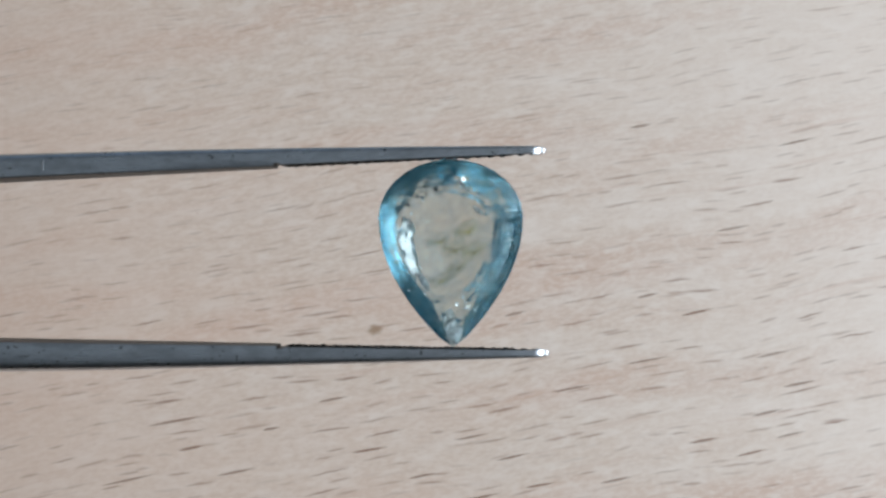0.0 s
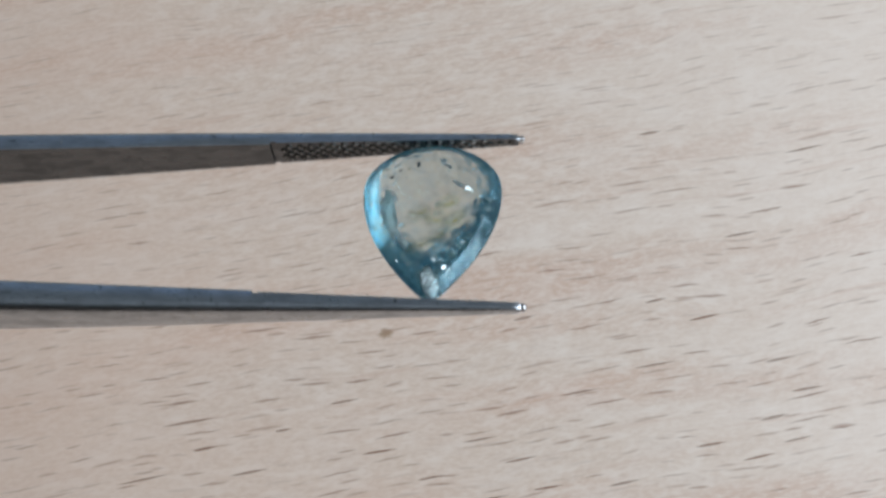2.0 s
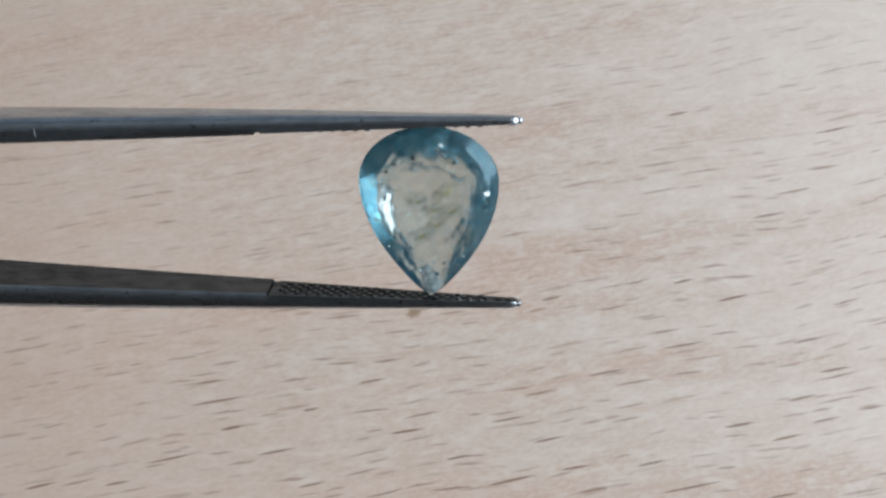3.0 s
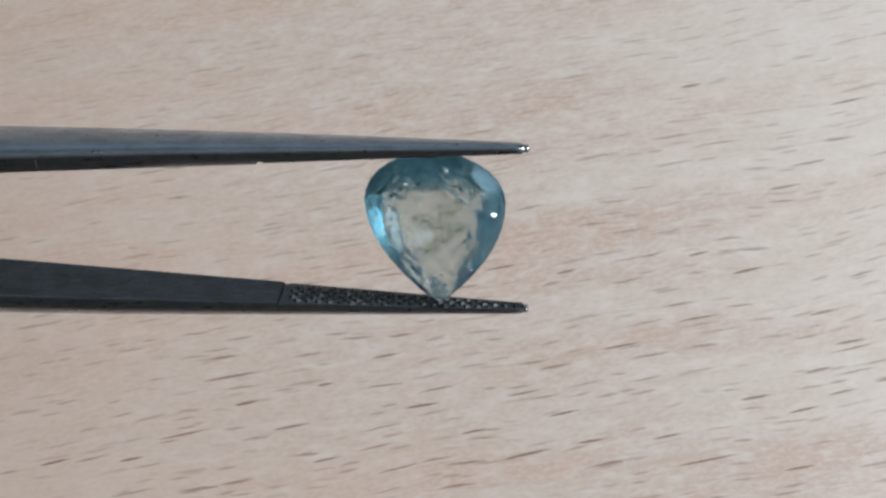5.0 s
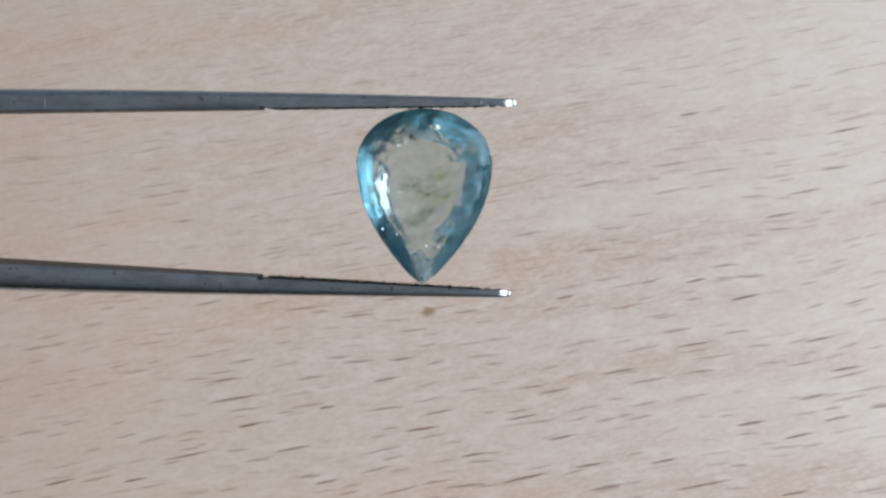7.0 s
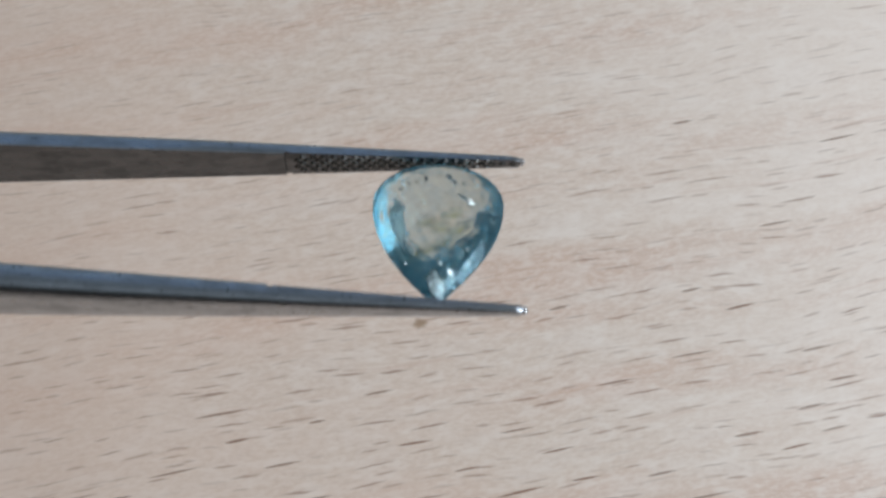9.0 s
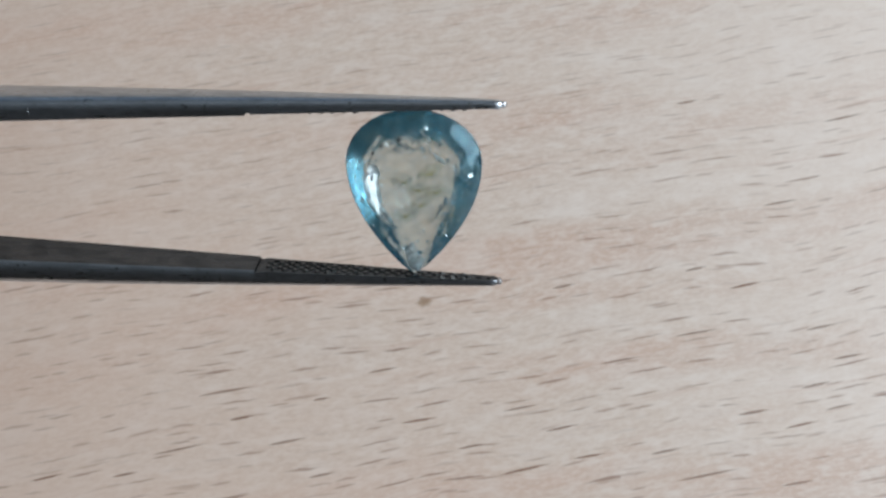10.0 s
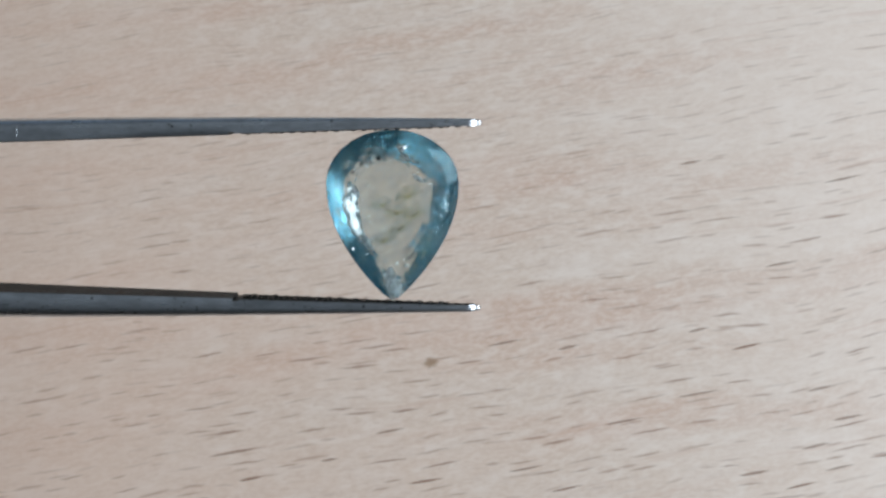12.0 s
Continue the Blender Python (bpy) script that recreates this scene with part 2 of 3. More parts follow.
def ray_brown():
    """The dark core of one beech ray, fading out at its rim."""
    n = Nodes("beech_ray")
    at = n.add("SeparateXYZ")
    n.link(n.coords(), at.inputs[0])
    ragged = n.math("MULTIPLY", n.math("SUBTRACT", n.noise(n.coords(scale=(2.5, 1.2, 1)), 1.0, 3), 0.5), 0.9)
    d = n.math("ADD", n.math("MULTIPLY", at.outputs[0], at.outputs[0]), n.math("MULTIPLY", at.outputs[1], at.outputs[1]))
    own = n.add("ObjectInfo").outputs["Random"]
    n.link(n.mix(own, (0.25, 0.148, 0.10), (0.34, 0.205, 0.14)), n.bsdf.inputs["Base Color"])
    n.bsdf.inputs["Roughness"].default_value = 0.5
    n.feed(n.bsdf.inputs["Alpha"], n.math("MULTIPLY", n.smooth(n.math("ADD", d, ragged), 1.0, 0.15), n.math("MULTIPLY_ADD", own, 0.28, 0.40)))
    return n.mat


def steel(name, base, rough, spread, edge=1.0):
    """Old tweezers steel: brushed along its length, with dull spots."""
    n = Nodes(name)
    brushed = n.noise(n.coords(scale=(0.25, 9, 9)), 1.0, 4, 0.65)
    dull = n.noise(n.coords(scale=(0.5, 1.2, 1.2)), 1.0, 4, 0.6)
    pits = n.noise(n.coords(scale=(2.2, 3.0, 3.0)), 1.0, 2, 0.5)
    colour = n.mix(n.smooth(dull, 0.4, 0.7), base, tuple(c * 0.72 for c in base))
    colour = n.mix(n.smooth(pits, 0.66, 0.74, 0.0, 0.7), colour, (0.05, 0.045, 0.04))
    n.link(colour, n.bsdf.inputs["Base Color"])
    n.bsdf.inputs["Metallic"].default_value = 1.0
    n.bsdf.inputs["Specular Tint"].default_value = (edge, edge, edge, 1)
    n.feed(n.bsdf.inputs["Roughness"], n.math("ADD", rough, n.math("MULTIPLY", n.math("ADD", n.math("SUBTRACT", brushed, 0.5), n.math("SUBTRACT", dull, 0.5)), spread)))
    n.bump(brushed, 0.12, 0.00004)
    return n.mat


def gem_glass():
    """Clear sea-blue beryl; the colour deepens with each pass of the light."""
    n = Nodes("beryl")
    n.tree.nodes.remove(n.bsdf)
    zone = n.noise(n.coords(scale=(0.22, 0.22, 0.3)), 1.0, 3, 0.6)
    streaks = n.noise(n.coords(scale=(0.7, 2.6, 1.5), turn=32), 1.0, 4, 0.65)
    scuff = n.noise(n.coords(scale=(1.4, 1.4, 1.4)), 1.0, 4, 0.6)
    # light that crosses once is hardly tinted; each turn inside the stone deepens the blue
    passing = n.add("BsdfRefraction")
    clear = n.mix(n.smooth(zone, 0.35, 0.7), (0.86, 0.93, 0.945), (0.94, 0.955, 0.93))
    n.link(n.mix(n.smooth(streaks, 0.42, 0.62, 0.5, 0.0), clear, (0.80, 0.83, 0.79)), passing.inputs["Color"])
    turned = n.add("BsdfGlossy")
    n.link(n.mix(n.smooth(zone, 0.35, 0.7), (0.42, 0.68, 0.78), (0.57, 0.79, 0.86)), turned.inputs["Color"])
    gloss = n.add("Fresnel")
    for node in (passing, gloss):
        node.inputs["IOR"].default_value = 1.57
    for node in (passing, turned):
        n.feed(node.inputs["Roughness"], n.smooth(scuff, 0.45, 0.75, 0.0, 0.10))
    b = n.add("Bump")
    # the underside is roughly polished: small dents over a fine grain
    dents = n.add("TexVoronoi")
    n.link(n.coords(scale=(1.25, 1.25, 1.25)), dents.inputs["Vector"])
    dents.inputs["Scale"].default_value = 1.0
    low = n.add("SeparateXYZ")
    n.link(n.coords(), low.inputs[0])
    rough = n.math("MULTIPLY", dents.outputs["Distance"], n.smooth(low.outputs[2], 0.1, -0.4, 0.0, 1.2))
    grain = n.math("MULTIPLY_ADD", n.noise(n.coords(scale=(1.6, 1.6, 1.6)), 1.0, 5, 0.65), 0.62, n.math("MULTIPLY", n.noise(n.coords(scale=(0.45, 0.45, 0.45)), 1.0, 1, 0.5), 2.5))
    n.link(n.math("ADD", rough, grain), b.inputs["Height"])
    b.inputs["Strength"].default_value = 0.42
    b.inputs["Distance"].default_value = 0.0002
    for node in (passing, turned, gloss):
        n.link(b.outputs[0], node.inputs["Normal"])
    glass = n.add("MixShader")
    n.link(gloss.outputs[0], glass.inputs[0])
    n.link(passing.outputs[0], glass.inputs[1])
    n.link(turned.outputs[0], glass.inputs[2])
    # the cloudy body: fine veils that scatter blue light
    cloud = n.add("BsdfTranslucent")
    cloud.inputs["Color"].default_value = (0.34, 0.64, 0.78, 1)
    haze = n.add("BsdfDiffuse")
    haze.inputs["Color"].default_value = (0.36, 0.62, 0.74, 1)
    both = n.add("MixShader")
    both.inputs[0].default_value = 0.4
    n.link(cloud.outputs[0], both.inputs[1])
    n.link(haze.outputs[0], both.inputs[2])
    body = n.add("MixShader")
    n.feed(body.inputs[0], n.smooth(n.noise(n.coords(scale=(1.3, 1.3, 1.3)), 1.0, 5, 0.7), 0.40, 0.66, 0.0, 0.19))
    n.link(glass.outputs[0], body.inputs[1])
    n.link(both.outputs[0], body.inputs[2])
    n.link(body.outputs[0], n.out.inputs[0])
    return n.mat


def plain(name, colour, rough, second=None, scale=0.004, metal=0.0):
    """A quiet surface with slight mottling."""
    n = Nodes(name)
    spots = n.noise(n.coords(), scale, 4, 0.6)
    n.link(n.mix(n.smooth(spots, 0.35, 0.7), colour, second or tuple(c * 0.9 for c in colour)), n.bsdf.inputs["Base Color"])
    n.bsdf.inputs["Roughness"].default_value = rough
    n.bsdf.inputs["Metallic"].default_value = metal
    return n.mat


def stain():
    """An ochre cloud that thins out towards its rim."""
    n = Nodes("ochre_stain")
    at = n.coords()
    length = n.add("VectorMath", "LENGTH")
    n.link(at, length.inputs[0])
    cloud = n.noise(n.coords(scale=(2.2, 2.2, 2.2)), 1.0, 4, 0.65)
    n.bsdf.inputs["Base Color"].default_value = (0.72, 0.62, 0.27, 1)
    n.bsdf.inputs["Roughness"].default_value = 0.7
    n.bsdf.inputs["Specular IOR Level"].default_value = 0.1
    n.feed(n.bsdf.inputs["Alpha"], n.math("MULTIPLY", n.smooth(length.outputs["Value"], 0.95, 0.2, 0.0, 0.5), n.smooth(cloud, 0.36, 0.66)))
    return n.mat


def veil():
    """A milky veil with ragged, thinning edges; its white also paints highlights."""
    n = Nodes("milky_highlight_veil")
    n.bsdf.inputs["Base Color"].default_value = (0.93, 0.96, 0.97, 1)
    n.bsdf.inputs["Roughness"].default_value = 0.3
    shred = n.noise(n.coords(scale=(2.6, 1.1, 2.6)), 1.0, 4, 0.65)
    n.feed(n.bsdf.inputs["Alpha"], n.smooth(shred, 0.36, 0.58, 0.1, 0.95))
    return n.mat


BEECH = beech()
RAY = ray_brown()
STEEL = steel("tweezers_steel", (0.53, 0.575, 0.615), 0.30, 0.18)
# darker copy of the tweezers steel, shade between the jaws in its colour
SHADED = steel("shaded_steel", (0.20, 0.213, 0.223), 0.28, 0.2, 0.25)
TEETH = steel("knurled_steel", (0.06, 0.062, 0.06), 0.38, 0.2, 0.25)
TOOTH_TOPS = steel("pale_tooth_tops", (0.31, 0.31, 0.295), 0.34, 0.2)
BRIGHT = steel("worn_bright_steel", (0.54, 0.55, 0.56), 0.34, 0.1)
BERYL = gem_glass()
SPECK = plain("dark_speck", (0.035, 0.03, 0.028), 0.6, scale=2.0)
STAIN = stain()
GLINT = plain("glint_mirror", (0.95, 0.96, 0.96), 0.18, scale=2.0, metal=0.8)
VEIL_HIGHLIGHT = veil()
HIGHLIGHT = plain("highlight_mirror", (0.95, 0.96, 0.96), 0.32, scale=2.0, metal=0.85)
WALL = plain("wall_paint", (0.55, 0.57, 0.58), 0.85)
# unseen walls, pale north and dark south, coloured to steer the steel's reflections
PALE = plain("pale_wall_paint", (0.55, 0.61, 0.65), 0.85)
DARK_WALL = plain("dark_unseen_wall", (0.075, 0.052, 0.036), 0.6)
CEILING = plain("ceiling_paint", (0.80, 0.84, 0.87), 0.9)
FLOORING = plain("floor_lino", (0.16, 0.145, 0.13), 0.6)
FRAME = plain("window_paint", (0.78, 0.78, 0.76), 0.45)


# ---------------------------------------------------------------- mesh helpers
def part(name, bm, material, parent=None, label="", smooth=0):
    """Links a bmesh as one mesh object, under a thing where one is given."""
    bmesh.ops.recalc_face_normals(bm, faces=bm.faces[:])
    mesh = bpy.data.meshes.new(name)
    bm.to_mesh(mesh)
    bm.free()
    mesh.materials.append(material)
    if smooth:
        mesh.shade_smooth()
        mesh.set_sharp_from_angle(angle=radians(smooth))
    ob = new(name, mesh)
    ob.parent = parent
    return tagged(ob, label)


def box(bm, x0, x1, y0, y1, z0, z1, bevel=0.0):
    made = bmesh.ops.create_cube(bm, size=1.0)["verts"]
    for v in made:
        v.co = Vector((x0 + (v.co.x + 0.5) * (x1 - x0), y0 + (v.co.y + 0.5) * (y1 - y0), z0 + (v.co.z + 0.5) * (z1 - z0)))
    if bevel:
        edges = list({e for v in made for e in v.link_edges})
        bmesh.ops.bevel(bm, geom=edges, offset=bevel, segments=2, affect="EDGES", profile=0.7)
    return bm


def loft(bm, sections):
    """Skins a row of closed sections, each a list of places, and caps both ends."""
    rings = [[bm.verts.new(p) for p in s] for s in sections]
    for a, b in zip(rings, rings[1:]):
        k = len(a)
        for i in range(k):
            bm.faces.new((a[i], a[(i + 1) % k], b[(i + 1) % k], b[i]))
    bm.faces.new(rings[0])
    bm.faces.new(rings[-1])
    return bm


# ---------------------------------------------------------------- the room
def room():
    x0, x1, y0, y1, z0, z1, th = -2.3, WIN_X, -2.0, 1.2, -0.74, 1.85, 0.12
    for name, b, m in (
        ("floor", (x0 - th, x1 + th, y0 - th, y1 + th, z0 - 0.1, z0), FLOORING),
        ("ceiling", (x0 - th, x1 + th, y0 - th, y1 + th, z1, z1 + 0.1), CEILING),
        ("wall_west", (x0 - th, x0, y0, y1, z0, z1), WALL),
        ("wall_south", (x0 - th, x1 + th, y0 - th, y0, z0, z1), DARK_WALL),
    ):
        tagged(part(name, box(bmesh.new(), *b), m), kind="structure")
    a0, a1, b0, b1 = WIN_Y - WIN_W / 2, WIN_Y + WIN_W / 2, WIN_Z - WIN_H / 2, WIN_Z + WIN_H / 2
    bm = bmesh.new()
    box(bm, x1, x1 + th, y0, a0, z0, z1)
    box(bm, x1, x1 + th, a1, y1, z0, z1)
    box(bm, x1, x1 + th, a0, a1, z0, b0)
    box(bm, x1, x1 + th, a0, a1, b1, z1)
    tagged(part("wall_east", bm, WALL), kind="structure")
    win = tagged(new("window_1"), kind="structure")
    for c0, c1, d0, d1 in ((a0, a0 + 0.05, b0, b1), (a1 - 0.05, a1, b0, b1), (a0 + 0.05, a1 - 0.05, b0, b0 + 0.05), (a0 + 0.05, a1 - 0.05, b1 - 0.05, b1)):
        part("window_frame", box(bmesh.new(), x1 + 0.02, x1 + 0.07, c0, c1, d0, d1, 0.004), FRAME, win)
    # an unseen low opening to the sky, added for reflections in the steel
    a0, a1, b0, b1 = -0.75, 0.30, 0.14, 0.92
    bm = bmesh.new()
    box(bm, x0 - th, a0, y1, y1 + th, z0, z1)
    box(bm, a1, x1 + th, y1, y1 + th, z0, z1)
    box(bm, a0, a1, y1, y1 + th, z0, b0)
    box(bm, a0, a1, y1, y1 + th, b1, z1)
    tagged(part("wall_north", bm, PALE), kind="structure")
    win = tagged(new("added_window"), kind="structure")
    for c0, c1, d0, d1 in ((a0, a0 + 0.05, b0, b1), (a1 - 0.05, a1, b0, b1), (a0 + 0.05, a1 - 0.05, b0, b0 + 0.05), (a0 + 0.05, a1 - 0.05, b1 - 0.05, b1)):
        part("window_frame", box(bmesh.new(), c0, c1, y1 + 0.02, y1 + 0.07, d0, d1, 0.004), FRAME, win)


# the boldest rays in the wood, mm: across, along, length
BOLD_RAYS = (
    (28.3, -11.9, 5.3), (19.0, -15.2, 5.0), (15.0, -26.5, 3.8), (7.3, -28.0, 6.1), (11.8, -23.2, 4.1), (28.7, -28.8, 7.6),
    (39.3, -29.8, 4.0), (34.6, -21.5, 3.8), (42.3, -18.3, 3.8), (45.0, -20.9, 3.8), (46.4, -14.9, 3.9), (43.4, -11.3, 3.9),
    (40.2, -23.0, 4.0), (24.0, -26.0, 3.8), (1.0, -25.3, 3.2), (7.0, -20.8, 4.3), (12.5, -6.1, 2.8), (4.7, -5.5, 4.4),
    (28.7, -4.0, 2.8), (34.6, -6.1, 4.1), (-20.7, -24.6, 4.8), (-26.1, -21.8, 3.0), (-16.7, -19.6, 2.1), (-33.3, -25.4, 6.4),
    (-5.1, -22.2, 4.3), (-28.0, -18.6, 6.9), (-39.6, -28.3, 3.0), (-48.7, -28.6, 3.9), (-9.4, -16.2, 3.7), (-16.5, -28.5, 3.4),
    (28.8, 17.5, 2.9), (39.6, 4.3, 4.4), (48.2, 15.3, 5.2),
)


def table():
    ob = tagged(new("table"), "pale beech table with short dark rays in the grain", "table")
    ob.location = (0, 0, 0)
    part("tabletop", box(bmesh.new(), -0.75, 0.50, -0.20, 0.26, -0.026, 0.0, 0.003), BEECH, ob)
    # a ray is a thin leaf of darker wood that lies along the grain
    bm = bmesh.new()
    rim = [bm.verts.new(Vector((math.cos(a), math.sin(a) * (0.75 + 0.25 * abs(math.sin(a))), 0)) * MM) for a in (i * math.pi / 10 for i in range(20))]
    crest = bm.verts.new((0, 0, 0.000012))
    for i in range(20):
        bm.faces.new((rim[i], rim[(i + 1) % 20], crest))
    first = None
    rng = random.Random(4)
    for x, y, length in BOLD_RAYS:
        ray = first.copy() if first else part("wood_ray", bm, RAY, ob, "short dark ray in the grain")
        if first:
            scene.collection.objects.link(ray)
        first = first or ray
        ray.location = (x * MM, y * MM, 0.00001)
        ray.rotation_euler = (0, 0, radians(10.5 + rng.uniform(-2, 2)))
        ray.scale = (length * 0.56, rng.uniform(0.16, 0.23), 1)
    for x in (-0.69, 0.44):
        for y in (-0.15, 0.21):
            part("leg", box(bmesh.new(), x - 0.025, x + 0.025, y - 0.025, y + 0.025, -0.74, -0.026, 0.003), BEECH, ob)


# ---------------------------------------------------------------- tweezers
MM = 0.001
KNURL = -11.6


def jaw_in(x):
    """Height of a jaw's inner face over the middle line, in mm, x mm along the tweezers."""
    return 6.52 + 0.033 * x


def jaw_half(x):
    return 0.42 + 0.049 * (6.3 - x) * (1 - 0.0013 * (6.3 - x)) if x > -55 else 3.1


def jaw_thick(x):
    return 0.62 + 0.046 * (6.3 - x) * (1 - 0.0085 * (6.3 - x)) if x > -50 else 1.95


def jaw_section(x, side, inner=None, shrink=1.0):
    y, w, t = jaw_in(x), jaw_half(x) * shrink, jaw_thick(x) * (1.0 if side > 0 or x > 4 else 1 + 0.0065 * min(30, 4 - x))
    floor_y = y if inner is None else inner
    mid = y + t * 0.5
    # a nearly flat back with well rounded edges, the upper one a little fuller
    full = [(0.97, 0.0), (1.0, 0.05), (1.0, 0.48), (0.99, 0.66), (0.94, 0.80), (0.83, 0.90), (0.64, 0.95), (0.33, 0.975)]
    half = [(0.97, 0.0), (1.0, 0.05), (1.0, 0.42), (0.985, 0.60), (0.93, 0.75), (0.81, 0.87), (0.61, 0.94), (0.33, 0.97)]
    shape = full + [(-z, h) for z, h in reversed(half)]
    return [Vector((x, side * (mid + (max(y + t * h, floor_y + 0.1 * t * h) - mid) * shrink), w * z)) * MM for z, h in shape]


def tweezers():
    ob = tagged(new("tweezers"), "worn grey steel gem tweezers with knurled tips", "tweezers")
    for side, name in ((1, "upper_jaw"), (-1, "lower_jaw")):
        xs = [-122, -110, -95, -80, -70, -60, -50, -42, -36, -30, -24, -18, KNURL - 0.45]
        sections = [jaw_section(x, side) for x in xs]
        sections += [jaw_section(x, side, jaw_in(x) + 0.20) for x in (KNURL - 0.42, KNURL - 0.02)]
        sections += [jaw_section(x, side, jaw_in(x) + 0.09) for x in (KNURL, -8, -4, 0, 3, 5.6)]
        sections += [jaw_section(6.1, side, None, 0.9), jaw_section(6.35, side, None, 0.55)]
        jaw = part(name, loft(bmesh.new(), sections), STEEL, ob, smooth=32)
        # the flat inner faces and the grip groove take the shade-darkened steel
        jaw.data.materials.append(SHADED)
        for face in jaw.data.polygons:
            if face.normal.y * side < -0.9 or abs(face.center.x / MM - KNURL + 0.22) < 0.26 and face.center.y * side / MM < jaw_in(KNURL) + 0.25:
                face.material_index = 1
        # bright nicks across the edge
        for x in (4.05, -27.5) if side > 0 else ():
            w, y0, t0 = jaw_half(x), jaw_in(x) + 0.17, jaw_thick(x)
            bm = bmesh.new()
            box(bm, (x - 0.05) * MM, (x + 0.05) * MM, side * (y0 + 0.1 * t0) * MM, side * (y0 + 0.5 * t0) * MM, (w - 0.06) * MM, (w + 0.04) * MM, 0.00004)
            part("edge_nick", bm, BRIGHT, jaw, "bright nick in the edge")
        # knurling: staggered little pyramids over the recessed grip
        bm = bmesh.new()
        rng = random.Random(5 + side)
        row, x = 0, KNURL + 0.5
        while x < 5.9:
            w = jaw_half(x) - 0.08
            k = -4 if row % 2 else -3.5
            while k <= 4:
                z = k * 0.74
                if abs(z) < w - 0.08:
                    rx, rz = 0.36, min(0.34, w - abs(z) + 0.05)
                    top = jaw_in(x) + rng.uniform(-0.05, 0.01)
                    base = jaw_in(x) + 0.10
                    turn = ((rx, 0), (0, rz), (-rx, 0), (0, -rz))
                    ring = [bm.verts.new(Vector((x + dx, side * base, z + dz)) * MM) for dx, dz in turn]
                    cap = [bm.verts.new(Vector((x + dx * 0.29, side * top, z + dz * 0.29)) * MM) for dx, dz in turn]
                    for i in range(4):
                        bm.faces.new((ring[i], ring[(i + 1) % 4], cap[(i + 1) % 4], cap[i]))
                    bm.faces.new(cap).material_index = 1
                k += 1
            row += 1
            x += 0.41
        teeth = tagged(part("grip_teeth", bm, TEETH, jaw, "dark diamond knurling with paler tops"), kind="stuff")
        teeth.data.materials.append(TOOTH_TOPS)
        # the ground-off bright end
        end = [jaw_section(x, side, None, k) for x, k in ((6.36, 0.74), (6.46, 0.72), (6.56, 0.62), (6.64, 0.42), (6.68, 0.20))]
        part("polished_end", loft(bmesh.new(), end), BRIGHT, jaw, "bright worn tip", smooth=60)
    # the heel that joins both jaws
    bm = bmesh.new()
    box(bm, -0.128, -0.1215, -0.0046, 0.0046, -0.0032, 0.0032, 0.0008)
    part("heel", bm, STEEL, ob)
    return ob


# ---------------------------------------------------------------- the stone
def pear(s):
    """A place on the pear outline in mm; s goes round once from 0 to 1, from the middle of the broad end."""
    u = 2 * (s % 1.0)
    sign, u = (1, u) if u <= 1 else (-1, 2 - u)
    if u < 0.42:
        a = u / 0.42 * math.pi / 2
        return sign * 5.0 * math.sin(a), 2.43 + 4.07 * math.cos(a)
    k = (u - 0.42) / 0.58
    k = k * (1.25 - 0.25 * k)
    return sign * (5.0 * (1 - k * k) + 0.22 * k * k * k) * (1.0 if k < 0.999 else 0.0), 2.43 - 8.95 * k


